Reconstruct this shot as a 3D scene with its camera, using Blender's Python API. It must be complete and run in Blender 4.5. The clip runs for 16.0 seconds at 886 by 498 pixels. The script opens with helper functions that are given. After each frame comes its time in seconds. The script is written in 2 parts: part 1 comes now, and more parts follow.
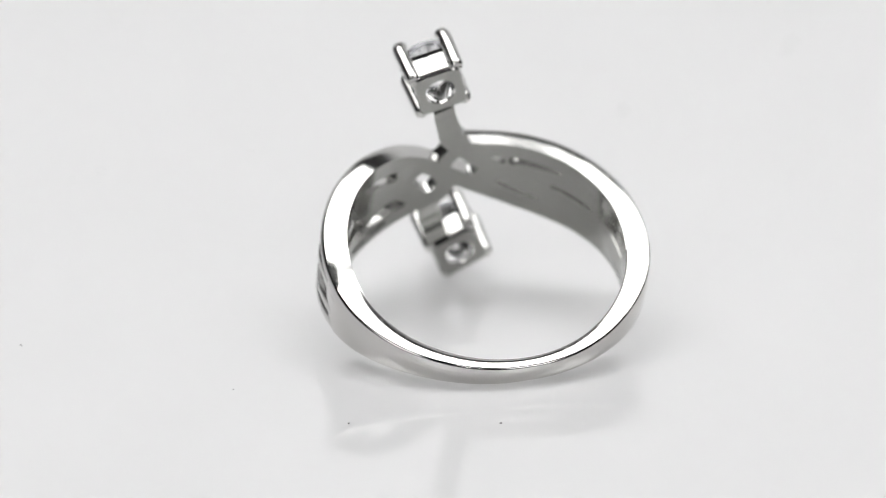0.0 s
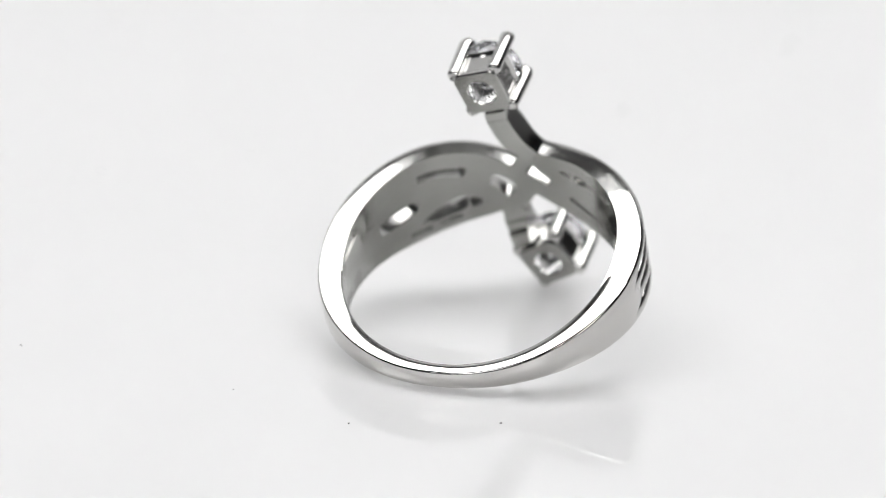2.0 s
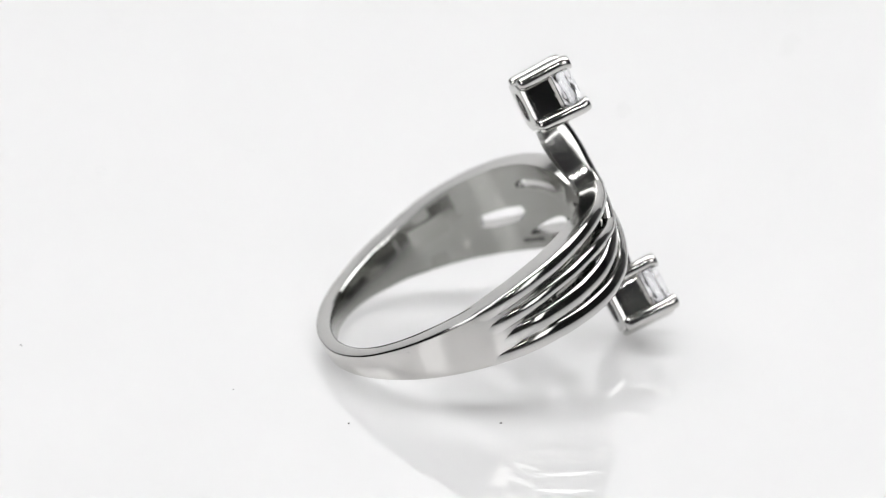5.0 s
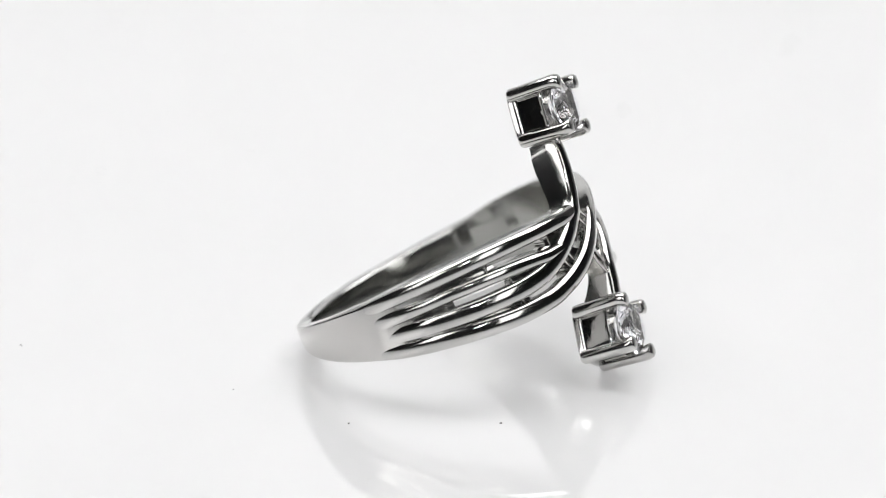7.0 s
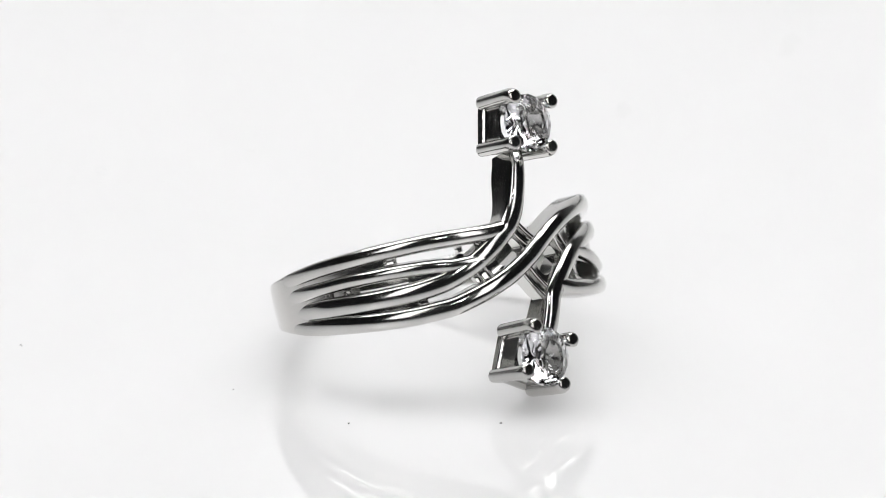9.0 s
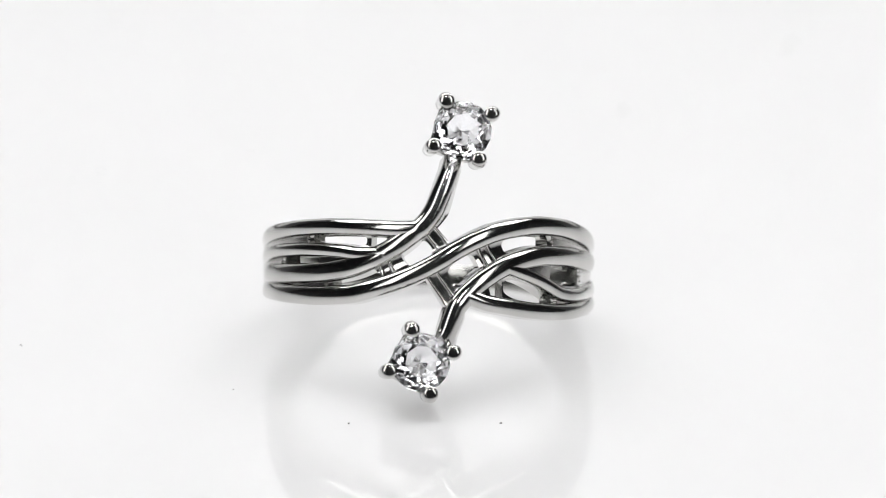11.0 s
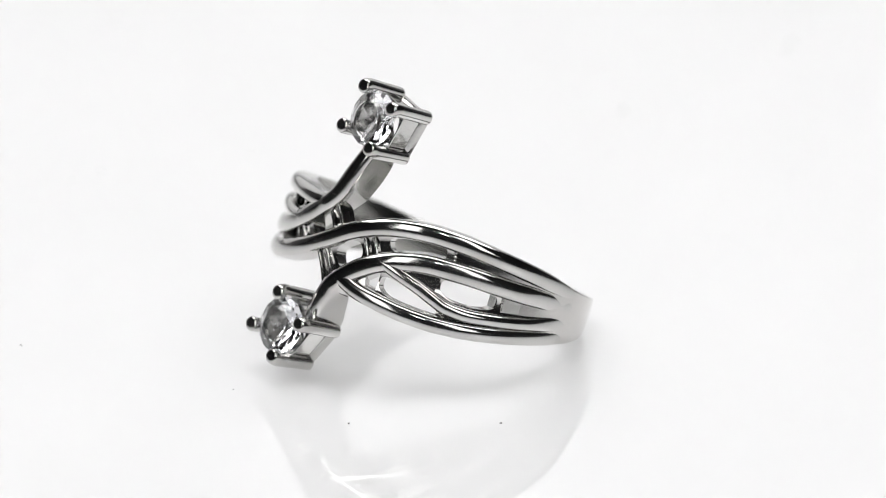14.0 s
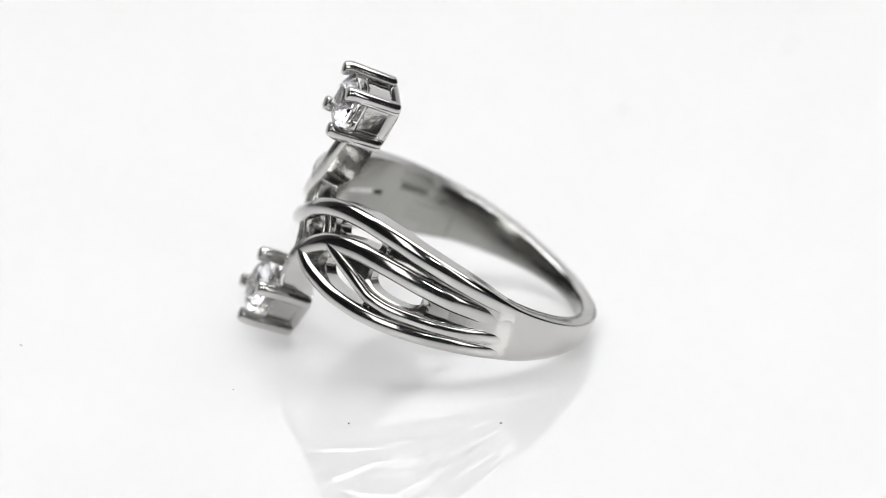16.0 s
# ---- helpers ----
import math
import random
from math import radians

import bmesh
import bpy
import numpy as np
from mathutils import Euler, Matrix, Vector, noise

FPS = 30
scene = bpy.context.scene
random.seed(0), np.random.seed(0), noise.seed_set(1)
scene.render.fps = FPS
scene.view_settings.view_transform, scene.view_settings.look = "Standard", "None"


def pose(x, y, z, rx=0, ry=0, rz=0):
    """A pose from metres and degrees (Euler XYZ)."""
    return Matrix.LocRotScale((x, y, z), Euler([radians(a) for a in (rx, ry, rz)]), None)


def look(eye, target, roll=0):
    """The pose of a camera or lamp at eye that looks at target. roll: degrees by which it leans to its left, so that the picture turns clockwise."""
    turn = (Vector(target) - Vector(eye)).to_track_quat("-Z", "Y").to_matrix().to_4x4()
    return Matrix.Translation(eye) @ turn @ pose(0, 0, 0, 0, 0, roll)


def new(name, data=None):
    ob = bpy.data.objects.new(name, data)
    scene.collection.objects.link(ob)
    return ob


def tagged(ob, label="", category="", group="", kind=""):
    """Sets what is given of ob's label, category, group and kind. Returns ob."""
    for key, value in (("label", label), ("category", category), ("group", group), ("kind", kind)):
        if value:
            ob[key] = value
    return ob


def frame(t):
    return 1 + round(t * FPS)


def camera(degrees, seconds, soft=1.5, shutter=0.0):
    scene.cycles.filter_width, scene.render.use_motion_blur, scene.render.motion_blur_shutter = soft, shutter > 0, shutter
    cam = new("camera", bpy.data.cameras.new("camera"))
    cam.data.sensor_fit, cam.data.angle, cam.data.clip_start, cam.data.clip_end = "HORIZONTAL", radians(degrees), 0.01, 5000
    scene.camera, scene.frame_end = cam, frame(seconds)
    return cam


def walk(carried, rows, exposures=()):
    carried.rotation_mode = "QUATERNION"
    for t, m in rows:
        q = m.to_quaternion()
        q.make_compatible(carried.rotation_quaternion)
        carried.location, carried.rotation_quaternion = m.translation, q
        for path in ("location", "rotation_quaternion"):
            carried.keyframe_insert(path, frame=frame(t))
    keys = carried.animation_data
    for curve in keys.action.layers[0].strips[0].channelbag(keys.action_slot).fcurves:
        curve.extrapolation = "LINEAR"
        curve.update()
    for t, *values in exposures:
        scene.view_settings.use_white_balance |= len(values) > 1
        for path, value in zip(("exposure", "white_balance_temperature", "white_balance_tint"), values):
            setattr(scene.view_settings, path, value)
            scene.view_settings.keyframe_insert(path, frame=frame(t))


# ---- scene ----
# A white-metal bypass ring with two clear stones turns on a glossy white sheet before a fixed macro camera.
MM = 0.001
TABLE_UP = 0.0062          # the turning axis' reference point stands this far above the sheet
AXIS_X = 0.00089           # the turning axis, slightly beside the camera's line
DIST, ELEV = 0.25213, radians(20.37)

cam = camera(13.139, 16.0, soft=0.7)
EYE = look((0, -DIST * math.cos(ELEV), TABLE_UP + DIST * math.sin(ELEV)), (0, 0, TABLE_UP))
cam.data.dof.use_dof = True
cam.data.dof.focus_distance = 0.2445
cam.data.dof.aperture_fstop = 28.0
walk(cam, [(0, EYE), (16.0, EYE)],
     exposures=[(0, -0.21), (1.0, -0.15), (2.0, -0.09), (3.5, -0.04), (7.0, -0.02), (12.0, 0.02), (16.0, 0.05)])

# turn of the ring about the upright axis: seconds, degrees
SPIN = [(0, 209.6), (0.5, 199.9), (1, 190.8), (1.5, 182.0), (2, 173.5), (2.5, 164.8), (3, 155.6), (3.5, 146.1), (4, 136.5),
        (4.5, 127.3), (5, 118.4), (5.5, 109.6), (6, 101.0), (6.5, 92.7), (7, 85.1), (7.5, 76.9), (8, 68.4), (8.5, 60.1),
        (9, 51.7), (9.5, 43.2), (10, 34.4), (10.5, 25.5), (11, 16.6), (11.5, 8.0), (12, 0), (12.5, -8.1), (13, -16.4),
        (13.5, -24.9), (14, -33.3), (14.5, -41.5), (15, -49.3), (15.5, -57.3), (16, -65.5)]

# ---- world and light ----
world = bpy.data.worlds.new("studio")
scene.world = world
world.use_nodes = True
world.node_tree.nodes["Background"].inputs[0].default_value = (0.02, 0.02, 0.022, 1)
world.node_tree.nodes["Background"].inputs[1].default_value = 1.0
SOFTBOX_TOP = 4.35
SOFTBOX_UNDER = 5.95
FILL_LEFT = 2.0
FILL_RIGHT = 2.0
FILL_BACK = 0.06


# ---- materials ----
def material(name, base, rough, metal=0.0):
    m = bpy.data.materials.new(name)
    m.use_nodes = True
    b = m.node_tree.nodes["Principled BSDF"]
    b.inputs["Base Color"].default_value = (*base, 1)
    b.inputs["Roughness"].default_value = rough
    b.inputs["Metallic"].default_value = metal
    return m, m.node_tree, b


def textured(name, base, other, rough, rough2, metal, scale, fine, bump, stretch=(1, 1, 1)):
    """Colour and gloss vary at two scales, with a fine relief."""
    m, tree, b = material(name, base, rough, metal)
    n, link = tree.nodes, tree.links.new
    co = n.new("ShaderNodeTexCoord")
    mp = n.new("ShaderNodeMapping")
    mp.inputs["Scale"].default_value = stretch
    link(co.outputs["Object"], mp.inputs["Vector"])
    big = n.new("ShaderNodeTexNoise")
    big.inputs["Scale"].default_value = scale
    big.inputs["Detail"].default_value = 4
    small = n.new("ShaderNodeTexNoise")
    small.inputs["Scale"].default_value = fine
    small.inputs["Detail"].default_value = 3
    for t in (big, small):
        link(mp.outputs["Vector"], t.inputs["Vector"])
    mix = n.new("ShaderNodeMix")
    mix.data_type = "RGBA"
    mix.inputs[6].default_value = (*base, 1)
    mix.inputs[7].default_value = (*other, 1)
    link(big.outputs["Fac"], mix.inputs[0])
    link(mix.outputs[2], b.inputs["Base Color"])
    add = n.new("ShaderNodeMath")
    add.operation = "MULTIPLY"
    link(big.outputs["Fac"], add.inputs[0])
    link(small.outputs["Fac"], add.inputs[1])
    rng = n.new("ShaderNodeMapRange")
    rng.inputs["From Min"].default_value, rng.inputs["From Max"].default_value = 0.15, 0.4
    rng.inputs["To Min"].default_value, rng.inputs["To Max"].default_value = rough, rough2
    link(add.outputs[0], rng.inputs["Value"])
    link(rng.outputs[0], b.inputs["Roughness"])
    if bump:
        bp = n.new("ShaderNodeBump")
        bp.inputs["Strength"].default_value = bump
        bp.inputs["Distance"].default_value = 0.00002
        link(small.outputs["Fac"], bp.inputs["Height"])
        link(bp.outputs["Normal"], b.inputs["Normal"])
    return m, b


POLISHED, _ = textured("polished_white_gold", (0.61, 0.605, 0.592), (0.55, 0.545, 0.533), 0.10, 0.18, 1.0, 300, 3000, 0.03)
# satin of the inner faces; their shade is put into its darker base colour
SHADED_SATIN, _ = textured("shaded_satin_white_gold", (0.42, 0.42, 0.40), (0.34, 0.34, 0.323), 0.13, 0.22, 1.0, 250, 6000, 0.12)
BRUSHED, _ = textured("worn_polish_white_gold", (0.655, 0.645, 0.63), (0.60, 0.59, 0.575), 0.09, 0.18, 1.0, 220, 5000, 0.10)


CAST, _ = textured("cast_white_gold", (0.61, 0.605, 0.592), (0.55, 0.545, 0.533), 0.08, 0.14, 1.0, 300, 520, 1.0)
for _n in CAST.node_tree.nodes:
    if _n.type == "BUMP":
        _n.inputs["Distance"].default_value = 0.00006
ENGRAVED, _, _ = material("dark_engraved_metal", (0.05, 0.05, 0.048), 0.6, 0.6)


def milky(name, tone, other, scale):
    """A milky translucent sheet that scatters light from both sides, under a glossy skin."""
    m = bpy.data.materials.new(name)
    m.use_nodes = True
    n, link = m.node_tree.nodes, m.node_tree.links.new
    n.clear()
    out = n.new("ShaderNodeOutputMaterial")
    co = n.new("ShaderNodeTexCoord")
    cloud = n.new("ShaderNodeTexNoise")
    cloud.inputs["Scale"].default_value = scale
    cloud.inputs["Detail"].default_value = 4
    link(co.outputs["Object"], cloud.inputs["Vector"])
    mix = n.new("ShaderNodeMix")
    mix.data_type = "RGBA"
    mix.inputs[6].default_value = (*tone, 1)
    mix.inputs[7].default_value = (*other, 1)
    link(cloud.outputs["Fac"], mix.inputs[0])
    back, front, both = n.new("ShaderNodeBsdfTranslucent"), n.new("ShaderNodeBsdfDiffuse"), n.new("ShaderNodeMixShader")
    for b in (back, front):
        link(mix.outputs[2], b.inputs["Color"])
    both.inputs[0].default_value = 0.5
    link(front.outputs[0], both.inputs[1])
    link(back.outputs[0], both.inputs[2])
    gloss = n.new("ShaderNodeBsdfGlossy")
    gloss.inputs["Roughness"].default_value = 0.05
    rng = n.new("ShaderNodeMapRange")
    rng.inputs["To Min"].default_value, rng.inputs["To Max"].default_value = 0.002, 0.010
    link(cloud.outputs["Fac"], rng.inputs["Value"])
    link(rng.outputs[0], gloss.inputs["Roughness"])
    fres = n.new("ShaderNodeFresnel")
    fres.inputs["IOR"].default_value = 2.0
    skin = n.new("ShaderNodeMixShader")
    link(fres.outputs[0], skin.inputs[0])
    link(both.outputs[0], skin.inputs[1])
    link(gloss.outputs[0], skin.inputs[2])
    link(skin.outputs[0], out.inputs["Surface"])
    return m


SHEET = milky("glossy_milky_acrylic", (0.938, 0.934, 0.937), (0.913, 0.909, 0.912), 14)
WALL, _ = textured("dark_studio_wall", (0.045, 0.045, 0.047), (0.035, 0.035, 0.037), 0.8, 0.95, 0.0, 3, 60, 0.0)
GREY_WALL, _ = textured("grey_studio_wall", (0.22, 0.22, 0.22), (0.19, 0.19, 0.19), 0.8, 0.95, 0.0, 3, 60, 0.0)
CASE, _ = textured("black_fabric", (0.02, 0.02, 0.02), (0.03, 0.03, 0.03), 0.7, 0.9, 0.0, 20, 300, 0.0)
SPECK, _, _ = material("dark_dust", (0.06, 0.055, 0.05), 0.9)

STONE = bpy.data.materials.new("clear_stone")
STONE.use_nodes = True
_t = STONE.node_tree
_t.nodes.clear()
_g = _t.nodes.new("ShaderNodeBsdfGlass")
_g.inputs["IOR"].default_value = 1.5
_g.inputs["Roughness"].default_value = 0.0
_g.inputs["Color"].default_value = (0.99, 0.99, 1.0, 1)
_o = _t.nodes.new("ShaderNodeOutputMaterial")
_t.links.new(_g.outputs[0], _o.inputs[0])


def glow(name, strength):
    m = bpy.data.materials.new(name)
    m.use_nodes = True
    b = m.node_tree.nodes["Principled BSDF"]
    b.inputs["Base Color"].default_value = (0.8, 0.8, 0.8, 1)
    b.inputs["Emission Color"].default_value = (1.0, 1.0, 0.996, 1)
    b.inputs["Emission Strength"].default_value = strength
    return m


# ---- helpers for meshes ----
def part(name, bm, mats, parent=None, label="", smooth=True):
    me = bpy.data.meshes.new(name)
    bmesh.ops.recalc_face_normals(bm, faces=bm.faces)
    if smooth:
        for fc in bm.faces:
            fc.smooth = True
        for ed in bm.edges:
            if len(ed.link_faces) == 2 and ed.calc_face_angle(0) > radians(38):
                ed.smooth = False
    bm.to_mesh(me)
    bm.free()
    for m in (mats if isinstance(mats, (list, tuple)) else [mats]):
        me.materials.append(m)
    ob = new(name, me)
    if parent:
        ob.parent = parent
    if label:
        tagged(ob, label)
    return ob


def curve_of(rows):
    """A smooth function through (x, y) rows, x rising, with slopes limited so that it does not overshoot."""
    rows = sorted(rows)
    xs = np.array([r[0] for r in rows], float)
    ys = np.array([r[1] for r in rows], float)
    s = np.diff(ys) / np.diff(xs)
    m = np.empty(len(xs))
    m[0], m[-1] = s[0], s[-1]
    for i in range(1, len(xs) - 1):
        m[i] = 0 if s[i - 1] * s[i] <= 0 else 2 * s[i - 1] * s[i] / (s[i - 1] + s[i])

    def at(x):
        x = min(max(x, xs[0]), xs[-1])
        i = min(int(np.searchsorted(xs, x, side="right")) - 1, len(xs) - 2)
        h = xs[i + 1] - xs[i]
        u = (x - xs[i]) / h
        return float(ys[i] * (1 + 2 * u) * (1 - u) ** 2 + ys[i + 1] * u * u * (3 - 2 * u)
                     + h * m[i] * u * (1 - u) ** 2 - h * m[i + 1] * u * u * (1 - u))
    return at


# ---- the ring's own space: x to the top of the ring, y across, z along the finger; millimetres ----
AZ, TILT, LEAN = radians(-101.652), radians(22.884), radians(2.011)
axis_d = Vector((math.cos(TILT) * math.cos(AZ), math.cos(TILT) * math.sin(AZ), math.sin(TILT)))
axis_s = Vector((-math.sin(AZ), math.cos(AZ), 0))
axis_n = math.cos(LEAN) * axis_d.cross(axis_s) + math.sin(LEAN) * axis_s
axis_q = axis_n.cross(axis_d)
CENTRE = Vector((-1.784, 0.543, -1.256 + TABLE_UP / MM))
RING = Matrix.Scale(MM, 4) @ Matrix.Translation(CENTRE) @ Matrix((axis_d, axis_q, axis_n)).transposed().to_4x4()

R_OUT = curve_of([(-180, 10.10), (-140, 10.38), (-105, 10.78), (-80, 10.86), (-40, 10.80), (0, 10.78), (40, 10.80), (80, 10.86),
                  (105, 10.78), (140, 10.38), (180, 10.10)])
R_IN = 9.2


def on_band(phi, h, r):
    a = radians(phi)
    return Vector((r * math.cos(a), r * math.sin(a), h))


def outward(phi):
    a = radians(phi)
    return Vector((math.cos(a), math.sin(a), 0))


def sweep(path, outs, halves, flares, crowns, depths, arc=8):
    """A bar along path: a rounded crown of half width halves, straight flanks, a flat foot of half width flares at depths below the crown."""
    bm = bmesh.new()
    rings = []
    k = len(path)
    for i in range(k):
        t = (path[min(i + 1, k - 1)] - path[max(i - 1, 0)]).normalized()
        u = (outs[i] - outs[i].dot(t) * t).normalized()
        s = t.cross(u)
        w, wi, c, dp = halves[i], flares[i], crowns[i], depths[i]
        wl, wr = wi if isinstance(wi, tuple) else (wi, wi)
        pts = [(-wl, -dp), (-w, -(c + (dp - c) * 0.35))]
        pts += [(-w * math.cos(math.pi * j / arc), -c + c * math.sin(math.pi * j / arc)) for j in range(arc + 1)]
        pts += [(w, -(c + (dp - c) * 0.35)), (wr, -dp)]
        rings.append([bm.verts.new(RING @ (path[i] + a * s + b * u)) for a, b in pts])
    n = len(rings[0])
    for a, b in zip(rings, rings[1:]):
        for j in range(n):
            fc = bm.faces.new((a[j], a[(j + 1) % n], b[(j + 1) % n], b[j]))
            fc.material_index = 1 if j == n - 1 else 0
    bm.faces.new(rings[0])
    bm.faces.new(list(reversed(rings[-1])))
    return bm


def strand(rows, name, parent, label, edge=(0, 0), step=1.5):
    """A strand of the band; rows: angle, height, half width, crown height, depth under the crown, rise over the band's outer radius.
    edge: -1 or 1 where its lower or upper flank is the band's own edge, for negative and positive angles."""
    fs = [curve_of([(r[0], r[j]) for r in rows]) for j in range(1, 6)]
    lo, hi = rows[0][0], rows[-1][0]
    k = max(4, int(abs(hi - lo) / step))
    path, outs, w, wi, c, dp = [], [], [], [], [], []
    for i in range(k + 1):
        phi = lo + (hi - lo) * i / k
        h, half, crown, deep, rise = [fn(phi) for fn in fs]
        path.append(on_band(phi, h, R_OUT(phi) + rise))
        outs.append(outward(phi))
        e = edge[1] if phi > 0 else edge[0]
        lip = 0.06 if abs(phi) > 8 else 0.06 * abs(phi) / 8
        w.append(half), wi.append((half + (0.0 if e > 0 else lip), half + (0.0 if e < 0 else lip))), c.append(crown), dp.append(deep)
    return part(name, sweep(path, outs, w, wi, c, dp), [POLISHED, SHADED_SATIN], parent, label)


def arm(points, name, parent, label):
    """The free end of a strand; points: x, y, z of the crown, half width, crown height, depth."""
    cols = [curve_of([(i, p[j]) for i, p in enumerate(points)]) for j in range(6)]
    k = (len(points) - 1) * 6
    path, outs, w, wi, c, dp = [], [], [], [], [], []
    for i in range(k + 1):
        x, y, z, half, crown, deep = [fn(i / 6) for fn in cols]
        path.append(Vector((x, y, z)))
        outs.append(Vector((x, y, 0)).normalized())
        lip = half * 1.02 + (0.05 if abs(z) < 1.6 else 0.0)
        w.append(half), wi.append((lip, lip + 0.32 * min(max((abs(z) - 2.2) / 1.2, 0), 1))), c.append(crown), dp.append(deep)
    return part(name, sweep(path, outs, w, wi, c, dp), [POLISHED, SHADED_SATIN], parent, label)


ring = tagged(new("ring"), "polished white gold bypass ring with two clear round stones", "ring")

# heights of the strands over the angle, on the side towards +y and towards -y
M_ROWS = [(-104, -1.20), (-98, -1.40), (-90, -1.55), (-78, -1.68), (-68, -1.86), (-58, -2.02), (-45, -2.16), (-34, -2.12), (-25, -1.82), (-17, -1.42),
          (-10, -0.95), (-1, -0.12), (7, 0.78), (14, 1.40), (21, 1.85), (30, 2.18), (39, 2.32), (49, 2.27), (59, 2.08), (71, 1.78), (85, 1.36),
          (96, 0.96), (104, 0.66)]
B_ROWS = [(8, -2.40), (14, -1.40), (22, -0.47), (30, 0.06), (41, 0.42), (53, 0.45), (66, 0.33), (80, 0.22), (96, 0.05), (104, -0.05)]
S3_ROWS = [(23, -0.35), (31, -0.80), (38, -1.20), (44, -1.62), (49, -1.93), (56, -2.02), (66, -1.87), (78, -1.62), (90, -1.27), (104, -0.95)]
S4_ROWS = [(9, -2.2), (17, -2.68), (26, -2.92), (35, -3.10), (45, -3.16), (54, -3.08), (68, -2.78), (84, -2.36), (96, -2.06), (104, -1.78)]
A_ROWS = [(-104, -0.52), (-98, -0.53), (-83, -0.54), (-70, -0.62), (-56, -0.68), (-46, -0.68), (-35, -0.50), (-24, 0.12), (-15, 0.98), (-10, 1.62)]
T3_ROWS = [(-104, 0.42), (-98, 0.50), (-88, 0.65), (-76, 0.78), (-67, 0.86), (-56, 0.85), (-46, 0.77), (-36, 0.62), (-28, 0.42), (-19, 0.4)]
T4_ROWS = [(-104, 1.36), (-98, 1.55), (-88, 1.80), (-75, 2.03), (-64, 2.14), (-54, 2.22), (-44, 2.22), (-33, 2.17), (-22, 2.05), (-14, 1.97), (-8, 2.0)]


def full(rows, wide, end_half):
    """Adds width, crown, depth and rise to height rows: rounded in the open work, flattening where it runs into the shank."""
    out = []
    for phi, h in rows:
        a = abs(phi)
        k = min(max((a - 76) / 26, 0), 1)
        k = k * k * (3 - 2 * k)
        rise = 0.06 * (1 - k)
        out.append((phi, h, wide + (end_half - wide) * k, 0.36 * (1 - k) + 0.10 * k, R_OUT(phi) + rise - R_IN, rise))
    return out


def with_arm(rows, wide, end_half, free):
    """A strand that leaves the band as an arm: its crown's points from the shank to the setting."""
    pts = []
    for phi, h, half, crown, deep, rise in full(rows, wide, end_half):
        v = on_band(phi, h, R_OUT(phi) + rise)
        pts.append((*v, half, crown, deep))
    return pts + [(x, y, z, half * 1.15, crown, deep) for x, y, z, half, crown, deep in free]


strand(full(M_ROWS, 0.60, 0.38), "strand", ring, "strand sweeping across the middle of the band", (-1, 1))
arm(list(reversed(with_arm(list(reversed(B_ROWS)), 0.64, 0.58,
    [(10.82, 1.05, -2.98, 0.56, 0.46, 1.7), (10.82, 0.80, -3.55, 0.55, 0.46, 1.85), (10.76, 0.53, -4.25, 0.53, 0.43, 2.05), (10.64, 0.2, -5.0, 0.51, 0.40, 2.3), (10.40, -0.2, -5.7, 0.48, 0.38, 2.3)]))),
    "strand", ring, "strand ending in an arm that carries a setting")
arm(with_arm(A_ROWS, 0.64, 0.52,
    [(10.82, -1.28, 2.08, 0.56, 0.46, 1.7), (10.82, -0.76, 2.65, 0.56, 0.46, 1.8), (10.82, -0.38, 3.25, 0.55, 0.45, 1.95), (10.82, -0.04, 4.0, 0.54, 0.43, 2.1), (10.76, 0.34, 4.9, 0.52, 0.40, 2.2), (10.64, 0.68, 5.8, 0.50, 0.40, 2.15),
     (10.40, 0.9, 6.7, 0.48, 0.38, 1.9)]),
    "strand", ring, "strand ending in an arm that carries a setting")
for rows, wide, end, edge in ((S3_ROWS, 0.44, 0.54, 0), (S4_ROWS, 0.52, 0.42, -1), (T3_ROWS, 0.44, 0.54, 0), (T4_ROWS, 0.52, 0.44, 1)):
    strand(full(rows, wide, end), "strand", ring, "slim rounded strand of the band", (edge, edge))


def web(one, other, lo, hi, name, drop0, drop1):
    """The floor of a groove between two strands, sunk by drop0 at lo and drop1 at hi."""
    f, g = curve_of(one), curve_of(other)
    k = max(4, int(abs(hi - lo) / 2))
    path, outs, w, wi, c, dp = [], [], [], [], [], []
    for i in range(k + 1):
        phi = lo + (hi - lo) * i / k
        drop = drop0 + (drop1 - drop0) * (i / k) ** 1.5
        path.append(on_band(phi, (f(phi) + g(phi)) / 2, R_OUT(phi) - drop))
        outs.append(outward(phi))
        half = max(abs(f(phi) - g(phi)) / 2 - 0.1, 0.08)
        w.append(half), wi.append(half), c.append(0.03), dp.append(R_OUT(phi) - drop - R_IN)
    return part(name, sweep(path, outs, w, wi, c, dp), [POLISHED, SHADED_SATIN], ring)


for one, other, lo, hi in ((M_ROWS, B_ROWS, 44, 96), (B_ROWS, S3_ROWS, 66, 104), (S3_ROWS, S4_ROWS, 47, 92),
                           (M_ROWS, A_ROWS, -41, -96), (A_ROWS, T3_ROWS, -68, -103), (T3_ROWS, T4_ROWS, -50, -94)):
    web(one, other, lo, hi, "groove_floor", 0.75, 0.05)
for one, other, lo, hi in ((B_ROWS, S4_ROWS, 10, 18), (A_ROWS, T4_ROWS, -11, -19)):
    web(one, other, lo, hi, "inner_web", 0.45, 0.62)
for one, other, lo, hi in ((B_ROWS, S3_ROWS, 25, 44), (A_ROWS, T3_ROWS, -22, -46)):
    web(one, other, lo, hi, "inner_web", 0.10, 0.36)

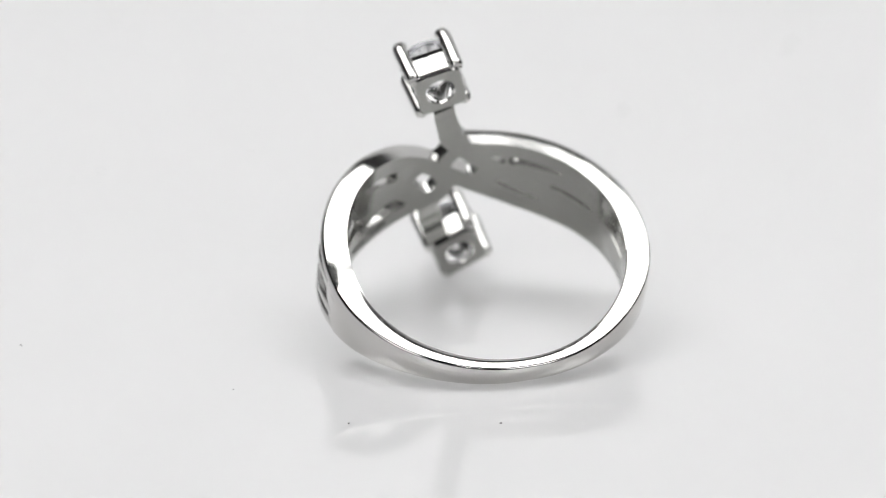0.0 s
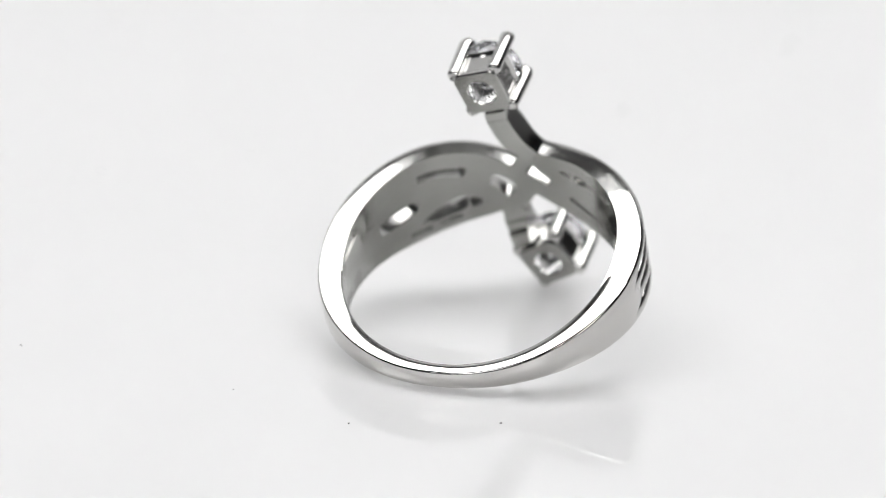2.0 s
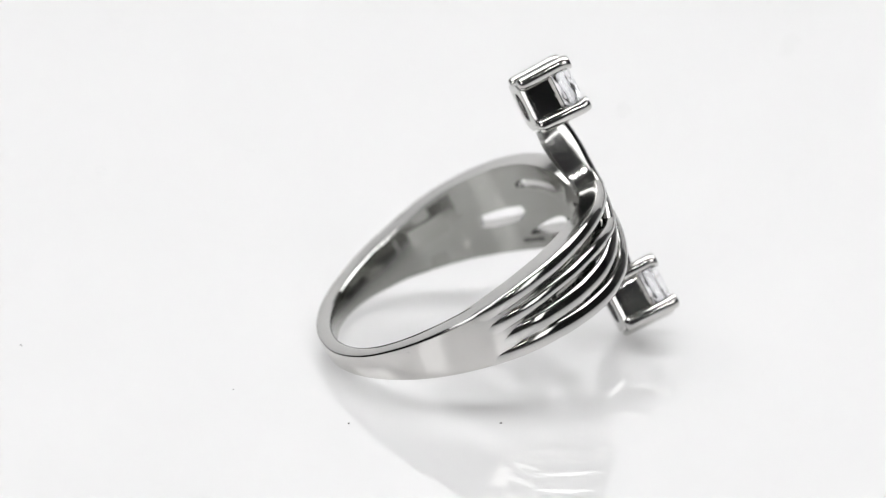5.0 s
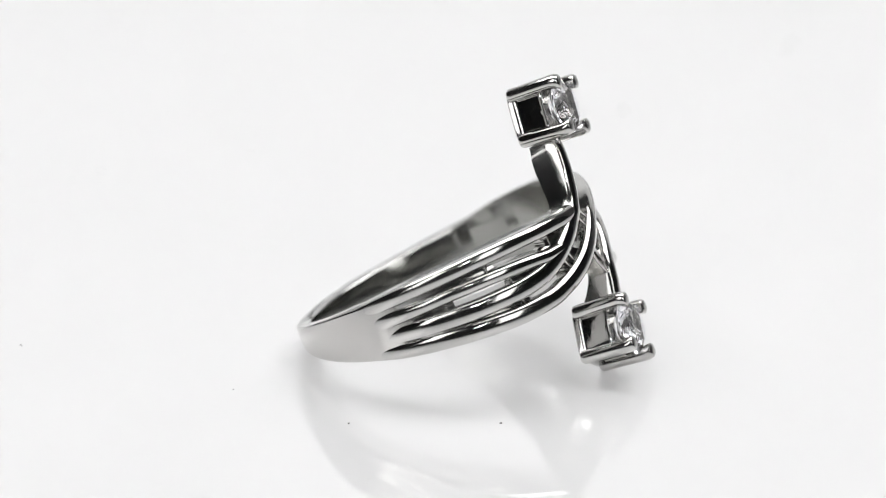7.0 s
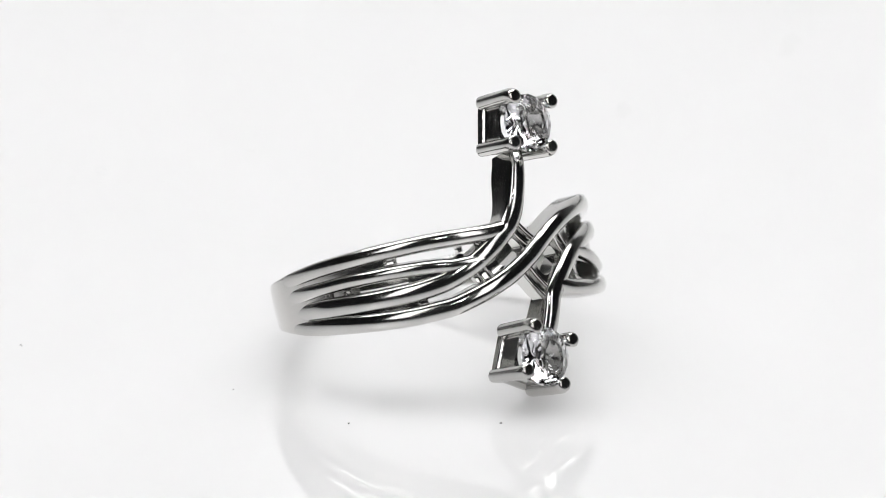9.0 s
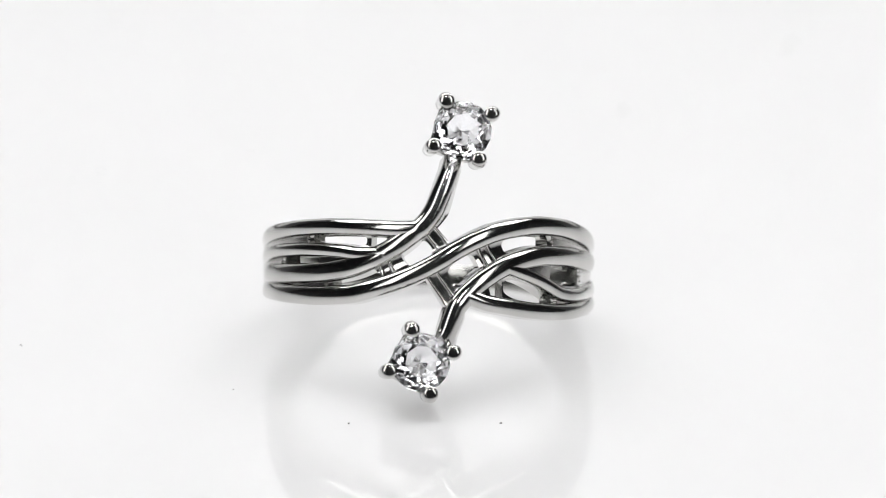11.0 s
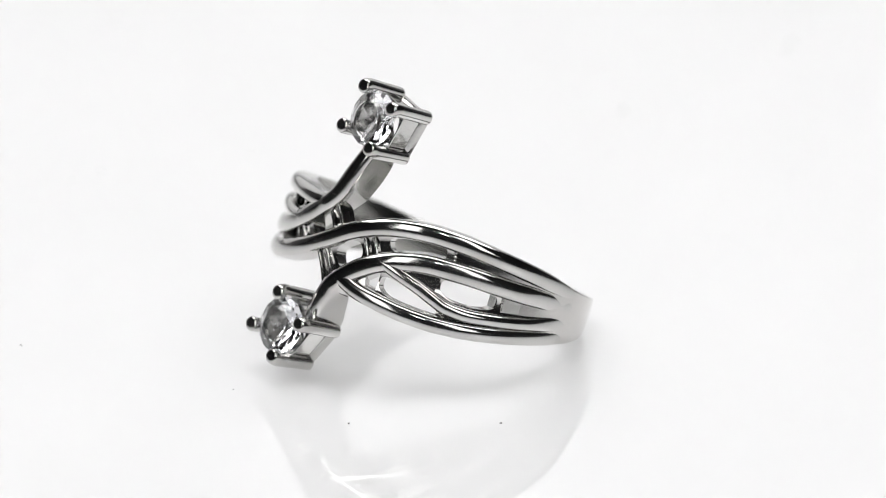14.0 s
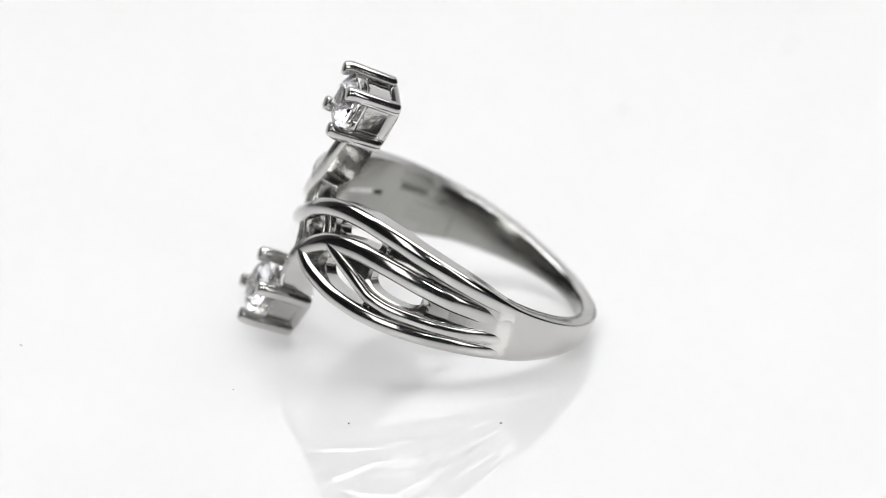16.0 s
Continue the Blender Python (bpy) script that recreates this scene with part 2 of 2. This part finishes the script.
B_LONG = B_ROWS + [(5.6, -2.98), (4.2, -3.55), (2.8, -4.25)]
A_LONG = A_ROWS + [(-6.8, 2.08), (-4.0, 2.65), (-2.0, 3.25)]


def slotted(one, other, lo, hi, hole, drop=0.66):
    """The plate in a gap between two strands, with one round-ended slot through it; lo, hi: its two ends on either strand; hole: where the slot begins
    and ends along it."""
    f, g = curve_of(one), curve_of(other)
    k = 48

    def spot(u, v, sink):
        pf, pg = lo[0] + (hi[0] - lo[0]) * u, lo[1] + (hi[1] - lo[1]) * u
        phi = pf + (pg - pf) * v
        r = R_OUT(phi) - drop + 0.46 * (2 * v - 1) ** 2 if sink else R_IN + 0.004
        return RING @ on_band(phi, f(pf) + (g(pg) - f(pf)) * v, r)

    mid, half = (hole[0] + hole[1]) / 2, (hole[1] - hole[0]) / 2
    rim, cut = [], []
    for i in range(k):
        a = 2 * math.pi * i / k
        c, d = math.cos(a), math.sin(a)
        m = max(abs(c), abs(d))
        rim.append((0.5 + 0.5 * c / m, 0.5 + 0.5 * d / m))
        r = 1 / (abs(c) ** 3.2 + abs(d) ** 3.2) ** (1 / 3.2)
        cut.append((mid + half * r * c, 0.5 + 0.27 * r * d))
    bm = bmesh.new()
    rings = []
    for pts, sink in ((rim, 0), (rim, 1), (None, 1), (cut, 1), (cut, 0)):
        if pts is None:
            pts = [(cx + (rx - cx) * 0.25, cy + (ry - cy) * 0.25) for (rx, ry), (cx, cy) in zip(rim, cut)]
        rings.append([bm.verts.new(spot(u, v, sink)) for u, v in pts])
    for a, b in zip(rings, rings[1:] + rings[:1]):
        for i in range(k):
            fc = bm.faces.new((a[i], a[(i + 1) % k], b[(i + 1) % k], b[i]))
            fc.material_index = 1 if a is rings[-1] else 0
    return part("slotted_plate", bm, [POLISHED, SHADED_SATIN], ring)


slotted(M_ROWS, B_LONG, (-5, 4.5), (14, 20.5), (0.24, 0.76))
slotted(M_ROWS, B_LONG, (14, 20.5), (47, 47), (0.20, 0.90))
slotted(B_LONG, S3_ROWS, (43, 43), (69, 69), (0.08, 0.92))
slotted(S3_ROWS, S4_ROWS, (23, 23), (49, 49), (0.02, 0.90))
slotted(M_ROWS, A_LONG, (5, -4.0), (-14, -20.5), (0.24, 0.76))
slotted(M_ROWS, A_LONG, (-14, -20.5), (-44, -44), (0.20, 0.90))
slotted(A_LONG, T3_ROWS, (-44, -44), (-71, -71), (0.08, 0.92))
slotted(T3_ROWS, T4_ROWS, (-25, -25), (-53, -53), (0.06, 0.90))


def bead(phi, h, r, size):
    bm = bmesh.new()
    bmesh.ops.create_icosphere(bm, subdivisions=2, radius=size)
    for v in bm.verts:
        v.co = RING @ (on_band(phi, h, r) + v.co)
    return part("bead", bm, POLISHED, ring)


# small beads of metal at the ends of the slots
for one, other, phi in ((M_ROWS, B_ROWS, 47), (B_ROWS, S3_ROWS, 69), (S3_ROWS, S4_ROWS, 49), (M_ROWS, A_ROWS, -44), (A_ROWS, T3_ROWS, -71), (T3_ROWS, T4_ROWS, -53)):
    f, g = curve_of(one), curve_of(other)
    for k, size in ((0.36, 0.12), (0.5, 0.14), (0.64, 0.11)):
        bead(phi + 1.2 * (k - 0.5), f(phi) + (g(phi) - f(phi)) * k, R_OUT(phi) - 0.66, size)


def bridge(a, b, half):
    """A small bar across the gap between two strands, hollowed between two rails; a and b: angle, height."""
    step = Vector((b[0] - a[0], (b[1] - a[1]) / 0.188))
    side = Vector((-step.y, step.x)).normalized()
    bm = bmesh.new()
    for off, wide, top in ((0, half, 10.12), (half - 0.10, 0.13, 10.42), (-half + 0.10, 0.13, 10.42)):
        path, outs = [], []
        for i in range(7):
            k = i / 6
            phi = a[0] + (b[0] - a[0]) * k + side.x * off / 0.188
            path.append(on_band(phi, a[1] + (b[1] - a[1]) * k + side.y * off, top + 0.22 * (2 * k - 1) ** 2))
            outs.append(outward(phi))
        piece = sweep(path, outs, [wide] * 7, [wide * 1.1] * 7, [0.11] * 7, [top - R_IN - 0.01 * (off != 0)] * 7, 6)
        me = bpy.data.meshes.new("piece")
        piece.to_mesh(me)
        piece.free()
        bm.from_mesh(me)
        bpy.data.meshes.remove(me)
    return part("bridge", bm, [POLISHED, SHADED_SATIN], ring)


for a, b in (((-5, -0.45), (5, -3.0)), ((13.5, 1.35), (20, -0.7)), ((3, 0.4), (-6.5, 2.5)), ((-17, -1.42), (-21.5, 0.35))):
    bridge(a, b, 0.44)


# the plain shank: angle, lower and upper edge
LOW = curve_of([(74, -3.05), (84, -2.78), (90, -2.62), (96, -2.48), (104, -2.32), (118, -1.92), (130, -1.58), (147, -1.22), (165, -1.00), (180, -0.92), (195, -0.90), (212, -0.98), (228, -1.18),
                (240, -1.36), (254, -1.62), (262, -1.80), (270, -1.94), (282, -2.13), (286, -2.16)])
HIGH = curve_of([(74, 2.12), (80, 1.93), (85, 1.76), (90, 1.57), (96, 1.37), (107, 1.05), (122, 0.75), (133, 0.60), (150, 0.50), (165, 0.45), (180, 0.45), (195, 0.55), (212, 0.80), (231, 1.26), (250, 1.75),
                 (262, 1.99), (272, 2.22), (286, 2.46)])
SINK = curve_of([(74, -0.80), (80, -0.55), (86, -0.27), (91, -0.12), (96, -0.04), (101, 0.02), (110, 0.02), (180, 0.02)])


def shank():
    bm = bmesh.new()
    rings = []
    k = 140
    for i in range(k + 1):
        phi = 74 + (286 - 74) * i / k
        rise = SINK(min(phi, 360 - phi))
        lo, hi = LOW(phi), HIGH(phi)
        r = R_OUT(phi if phi <= 180 else phi - 360) + rise
        mid, half = (lo + hi) / 2, (hi - lo) / 2
        pts = [(R_IN, -half + 0.16), (R_IN + 0.05, -half + 0.06), (R_IN + 0.16, -half + 0.005), ((R_IN + r) / 2, -half - 0.02), (r - 0.22, -half + 0.01)]
        pts += [(r - 0.18 + 0.18 * math.sin(math.pi / 8 * j), -half + 0.19 - 0.18 * math.cos(math.pi / 8 * j)) for j in range(1, 5)]
        pts += [(r + 0.03, -half * 0.4), (r + 0.04, 0), (r + 0.03, half * 0.4)]
        pts += [(r - 0.18 + 0.18 * math.cos(math.pi / 8 * j), half - 0.19 + 0.18 * math.sin(math.pi / 8 * j)) for j in range(0, 4)]
        pts += [(r - 0.22, half - 0.01), ((R_IN + r) / 2, half + 0.02), (R_IN + 0.16, half - 0.005), (R_IN + 0.05, half - 0.06), (R_IN, half - 0.16)]
        rings.append([bm.verts.new(RING @ on_band(phi, mid + b, a)) for a, b in pts])
    n = len(rings[0])
    for a, b in zip(rings, rings[1:]):
        for j in range(n):
            fc = bm.faces.new((a[j], a[(j + 1) % n], b[(j + 1) % n], b[j]))
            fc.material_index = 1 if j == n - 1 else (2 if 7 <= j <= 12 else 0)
    bm.faces.new(rings[0])
    bm.faces.new(list(reversed(rings[-1])))
    return part("shank", bm, [POLISHED, SHADED_SATIN, BRUSHED], ring, "plain tapering shank with a satin inner face darkened for shade")


shank()


def engraving(phi0, phi1, h0, h1, count, seed):
    """A row of tiny sunken strokes on the inner face; they stand for marks too small to read."""
    rnd = random.Random(seed)
    bm = bmesh.new()
    step = (phi1 - phi0) / count
    for i in range(count):
        phi, h = phi0 + step * (i + 0.5), h0 + (h1 - h0) * (i + 0.5) / count
        wide, tall = abs(step) * (0.26 + 0.14 * rnd.random()), 0.13 + 0.07 * rnd.random()
        box = []
        for r in (R_IN - 0.006, R_IN + 0.05):
            box.append([bm.verts.new(RING @ on_band(phi + a * wide, h + b * tall, r)) for a, b in ((-1, -1), (1, -1), (1, 1), (-1, 1))])
        bm.faces.new(box[0])
        bm.faces.new(box[1])
        for k in range(4):
            bm.faces.new((box[0][k], box[0][(k + 1) % 4], box[1][(k + 1) % 4], box[1][k]))
    return part("engraving", bm, ENGRAVED, ring, "tiny dark engraved marks inside the band", smooth=False)


engraving(51.5, 41.5, -2.9, -2.98, 7, 3)
engraving(37.5, 27.5, -2.95, -2.8, 6, 4)


# ---- the two settings with their stones ----
def head(q, n, turn, base, top):
    """A square cup with a round hole in its foot, four claws and a brilliant-cut stone; its axis is the ring's x."""
    place = RING @ Matrix.Translation((base, q, n)) @ Matrix(((0, 0, 1, 0), (1, 0, 0, 0), (0, 1, 0, 0), (0, 0, 0, 1))) @ pose(0, 0, 0, 0, 0, turn)
    tall = top - base
    bm = bmesh.new()
    k = 64
    seat = tall - 1.45

    def square(half, power):
        out = []
        for i in range(k):
            a = 2 * math.pi * i / k
            c, s = math.cos(a), math.sin(a)
            r = half / (abs(c) ** power + abs(s) ** power) ** (1 / power)
            out.append((r * c, r * s))
        return out

    def circle(r):
        return [(r * math.cos(2 * math.pi * i / k), r * math.sin(2 * math.pi * i / k)) for i in range(k)]

    levels = [(0.0, circle(1.0)), (0.0, square(1.56, 7)), (0.10, square(1.64, 8)), (0.35, square(1.62, 8)), (0.46, square(1.58, 8)), (0.62, square(1.40, 9)), (seat - 0.25, square(1.42, 8)),
              (seat - 0.06, square(1.62, 6)), (seat, square(1.60, 5)), (seat, circle(1.54)), (seat - 0.40, circle(1.40)), (0.45, circle(1.2)), (0.2, circle(1.0))]
    rings = [[bm.verts.new(place @ Vector((x, y, z))) for x, y in pts] for z, pts in levels]
    for a, b in zip(rings, rings[1:] + rings[:1]):
        for i in range(k):
            fc = bm.faces.new((a[i], a[(i + 1) % k], b[(i + 1) % k], b[i]))
            if a is rings[0]:
                fc.material_index = 1
            elif a in rings[4:7]:
                fc.material_index = 2
    cup = part("setting", bm, [POLISHED, SHADED_SATIN, CAST], ring, "square four-claw setting")

    for cx, cy in ((1, 1), (-1, 1), (-1, -1), (1, -1)):
        bm = bmesh.new()
        rr = 0.46
        stages = [(0.12, rr * 0.45, 1.46), (0.16, rr * 0.78, 1.48), (0.28, rr * 0.95, 1.50), (0.45, rr, 1.50), (seat, rr, 1.54), (tall - 0.55, rr * 1.02, 1.56), (tall - 0.30, rr * 1.06, 1.52),
                  (tall - 0.10, rr * 1.06, 1.48), (tall + 0.00, rr * 1.00, 1.47), (tall + 0.05, rr * 0.86, 1.47), (tall + 0.075, rr * 0.5, 1.47), (tall + 0.08, rr * 0.2, 1.47)]
        rows = []
        for z, r, off in stages:
            rows.append([bm.verts.new(place @ Vector((cx * off + r * math.cos(2 * math.pi * j / 20), cy * off + r * math.sin(2 * math.pi * j / 20), z))) for j in range(20)])
        for a, b in zip(rows, rows[1:]):
            for j in range(20):
                bm.faces.new((a[j], a[(j + 1) % 20], b[(j + 1) % 20], b[j]))
        bm.faces.new(rows[0])
        bm.faces.new(rows[-1])
        part("claw", bm, POLISHED, cup)

    stone(place, 1.86, tall - 0.62, cup)


def stone(place, g, z0, parent):
    """A round brilliant: table, star, kite and girdle facets above, long girdle facets and eight mains below; g: its radius, z0: its girdle's height."""
    rnd = random.Random(7)
    bm = bmesh.new()

    def ring_of(count, r, z, start, jitter=0.0):
        out = []
        for i in range(count):
            a = 2 * math.pi * (i + start + 0.16 * (rnd.random() - 0.5)) / count
            out.append(bm.verts.new(place @ Vector((r * g * math.cos(a), r * g * math.sin(a), z0 + g * (z + jitter * (rnd.random() - 0.5))))))
        return out

    table, kite = ring_of(8, 0.56, 0.31, 0), ring_of(8, 0.78, 0.19, 0.5, 0.02)
    upper, lower = ring_of(16, 1.0, 0.022, 0), ring_of(16, 1.0, -0.022, 0)
    mid, low_tip = ring_of(16, 0.62, -0.285, 0.5, 0.06), ring_of(8, 0.27, -0.52, 0.5, 0.05)
    culet = bm.verts.new(place @ Vector((0, 0, z0 - 0.70 * g)))
    bm.faces.new(table)
    for i in range(8):
        n = (i + 1) % 8
        a, b, c = upper[2 * i], upper[2 * i + 1], upper[(2 * i + 2) % 16]
        d, e, f = lower[2 * i], lower[2 * i + 1], lower[(2 * i + 2) % 16]
        for pts in ((table[i], kite[i], table[n]), (table[i], kite[i - 1], a), (table[i], a, kite[i]),
                    (kite[i], a, b), (kite[i], b, c), (a, d, e, b), (b, e, f, c),
                    (d, mid[2 * i], e), (e, mid[2 * i + 1], f), (d, mid[2 * i - 1], mid[2 * i]), (e, mid[2 * i], mid[2 * i + 1]),
                    (mid[2 * i], low_tip[i], mid[2 * i + 1]), (mid[2 * i - 1], low_tip[i - 1], low_tip[i]), (mid[2 * i - 1], low_tip[i], mid[2 * i]),
                    (low_tip[i - 1], culet, low_tip[i])):
            bm.faces.new(pts)
    part("gemstone", bm, STONE, parent, "clear brilliant-cut round stone", smooth=False)


head(1.27, 8.12, -16, 8.34, 12.12)
head(-1.30, -6.43, -29, 7.95, 11.80)


# ---- the studio ----
def white_sheet():
    """A flat glossy sheet with rounded edges."""
    bm = bmesh.new()
    bmesh.ops.create_cube(bm, size=1)
    for v in bm.verts:
        v.co = Vector((v.co.x * 1.1, 0.12 + v.co.y * 0.95, -0.003 + v.co.z * 0.006))
    bmesh.ops.bevel(bm, geom=bm.edges[:], offset=0.0015, segments=3, affect="EDGES")
    ob = part("floor", bm, SHEET)
    return tagged(ob, "glossy milky white acrylic sheet lit from below", "light table", kind="structure")


white_sheet()


def slab(name, lo, hi, mat, label, category):
    bm = bmesh.new()
    bmesh.ops.create_cube(bm, size=1)
    for v in bm.verts:
        v.co = Vector([lo[i] + (v.co[i] + 0.5) * (hi[i] - lo[i]) for i in range(3)])
    return tagged(part(name, bm, mat, smooth=False), label, category, kind="structure")


slab("wall_north", (-1.5, 0.62, -0.8), (1.5, 0.85, 1.7), GREY_WALL, "plain grey studio wall", "wall")
slab("wall_south", (-1.5, -1.6, -0.8), (1.5, -1.5, 1.7), WALL, "plain dark studio wall", "wall")
slab("wall_east", (1.5, -1.6, -0.8), (1.6, 0.85, 1.7), WALL, "plain dark studio wall", "wall")
slab("wall_west", (-1.6, -1.6, -0.8), (-1.5, 0.85, 1.7), WALL, "plain dark studio wall", "wall")
slab("ceiling", (-1.6, -1.6, 1.7), (1.6, 0.85, 1.8), WALL, "plain dark studio ceiling", "ceiling")
slab("ground", (-1.6, -1.6, -0.9), (1.6, 0.85, -0.8), WALL, "plain dark studio ground", "floor")


def hanging_rod(place, lamp, back):
    """A thin rod from the back of a lamp up to the ceiling."""
    top = place.inverted() @ Vector((*place.translation[:2], 1.7))
    foot = Vector((0, 0, back))
    along = (top - foot).normalized()
    side = along.cross(Vector((1, 0, 0))).normalized()
    other = along.cross(side)
    bm = bmesh.new()
    ends = [[bm.verts.new(c + 0.004 * (math.cos(k * math.pi / 5) * side + math.sin(k * math.pi / 5) * other)) for k in range(10)] for c in (foot, top)]
    for k in range(10):
        bm.faces.new((ends[0][k], ends[0][(k + 1) % 10], ends[1][(k + 1) % 10], ends[1][k]))
    bm.faces.new(ends[0])
    bm.faces.new(ends[1])
    part("rod", bm, CASE, lamp)


def softbox(place, wide, high, strength, label, hung=False):
    """A shallow black case with a glowing front that looks along its -z."""
    box = tagged(new("softbox"), label, "studio light")
    bm = bmesh.new()
    front = [bm.verts.new((x * wide / 2, y * high / 2, 0)) for x, y in ((-1, -1), (1, -1), (1, 1), (-1, 1))]
    rim = [bm.verts.new((x * (wide / 2 + 0.01), y * (high / 2 + 0.01), -0.012)) for x, y in ((-1, -1), (1, -1), (1, 1), (-1, 1))]
    edge = [bm.verts.new((x * (wide / 2 + 0.014), y * (high / 2 + 0.014), 0.0)) for x, y in ((-1, -1), (1, -1), (1, 1), (-1, 1))]
    back = [bm.verts.new((x * wide / 6, y * high / 6, 0.14)) for x, y in ((-1, -1), (1, -1), (1, 1), (-1, 1))]
    for a, b in ((front, rim), (rim, edge), (edge, back)):
        for i in range(4):
            bm.faces.new((a[i], a[(i + 1) % 4], b[(i + 1) % 4], b[i]))
    bm.faces.new(back)
    part("case", bm, CASE, box, smooth=False)
    bm = bmesh.new()
    n = 4
    for i in range(n):
        for j in range(n):
            xs = [(-0.5 + (i + a) / n) * wide for a in (0, 1)]
            ys = [(-0.5 + (j + a) / n) * high for a in (0, 1)]
            bm.faces.new([bm.verts.new((x, y, -0.002)) for x, y in ((xs[0], ys[0]), (xs[0], ys[1]), (xs[1], ys[1]), (xs[1], ys[0]))])
    bmesh.ops.remove_doubles(bm, verts=bm.verts, dist=1e-5)
    part("diffuser", bm, glow("softbox_cloth", strength), box, "glowing white diffuser cloth", smooth=False)
    if hung:
        hanging_rod(place, box, 0.13)
    box.matrix_world = place
    return box


softbox(look((0, 0.12, 0.60), (0, 0.12, 0)), 1.1, 0.38, SOFTBOX_TOP, "long black softbox hanging over the sheet", True)


def spot_lamp(place, radius, strength):
    """A small round lamp that looks along its -z."""
    lamp = tagged(new("spot_lamp"), "small round black lamp with a bright front", "studio light")
    bm = bmesh.new()
    rows = []
    for r, z in ((radius, -0.002), (radius * 1.15, -0.004), (radius * 1.2, 0.0), (radius * 1.2, 0.05), (radius * 0.6, 0.07)):
        rows.append([bm.verts.new((r * math.cos(2 * math.pi * j / 24), r * math.sin(2 * math.pi * j / 24), z)) for j in range(24)])
    for a, b in zip(rows, rows[1:]):
        for j in range(24):
            bm.faces.new((a[j], a[(j + 1) % 24], b[(j + 1) % 24], b[j]))
    bm.faces.new(rows[-1])
    part("case", bm, CASE, lamp)
    bm = bmesh.new()
    bm.faces.new([bm.verts.new((radius * math.cos(2 * math.pi * j / 24), radius * math.sin(2 * math.pi * j / 24), -0.001)) for j in range(24)])
    part("lens", bm, glow("lamp_lens", strength), lamp, "glowing frosted lens", smooth=False)
    hanging_rod(place, lamp, 0.06)
    lamp.matrix_world = place


softbox(look((0, 0.10, -0.25), (0, 0.10, 0)), 0.9, 0.7, SOFTBOX_UNDER, "black softbox shining up from under the sheet")
# unseen dim panel, added to grey the back's reflection in metal and sheet
softbox(look((0, 0.52, 0.305), (0, 0.0, 0.305)), 1.06, 0.56, FILL_BACK, "dim black softbox added behind the sheet to grey the reflections")
# two unseen fill lights, added so that the stones come out bright
softbox(look((-0.21, -0.36, 0.30), (0, 0.0, 0.01)), 0.15, 0.34, FILL_LEFT, "upright black strip softbox added beside the camera to brighten the stones", True)
softbox(look((0.24, -0.35, 0.30), (0, 0.0, 0.01)), 0.13, 0.34, FILL_RIGHT, "narrow black strip softbox added beside the camera to brighten the stones", True)

spot_lamp(look((0.06, -0.42, 0.40), (0, 0, 0.006)), 0.022, 40.0)


def speck(x, y, r, seed):
    rnd = random.Random(seed)
    bm = bmesh.new()
    bmesh.ops.create_icosphere(bm, subdivisions=1, radius=r)
    for v in bm.verts:
        v.co *= 0.7 + 0.6 * rnd.random()
        v.co.z *= 0.5
    low = min(v.co.z for v in bm.verts)
    ob = tagged(part("sensor_dust_speck", bm, SPECK), "tiny dark grain on the white sheet, standing in for sensor dust", "dust", group="dust on the sheet")
    ob.location = (x, y, -low)


# grains laid on the sheet in place of dust on the camera's sensor
for i, (x, y, r) in enumerate(((0.00360, -0.01467, 0.00008), (-0.00590, -0.01467, 0.00007), (-0.02774, -0.00155, 0.00007), (-0.01339, -0.00912, 0.00006),
                               (0.01405, 0.04760, 0.00019), (0.02852, 0.06498, 0.00015), (-0.02735, 0.07180, 0.00012), (-0.00259, 0.05829, 0.00011),
                               (-0.01462, 0.03733, 0.00008), (-0.02533, 0.03333, 0.00009), (-0.02734, 0.03092, 0.00008), (0.02779, 0.06282, 0.00010))):
    speck(x, y, r, i)


def motions():
    walk(ring, [(t, pose(AXIS_X, 0, 0, 0, 0, a)) for t, a in SPIN])


motions()
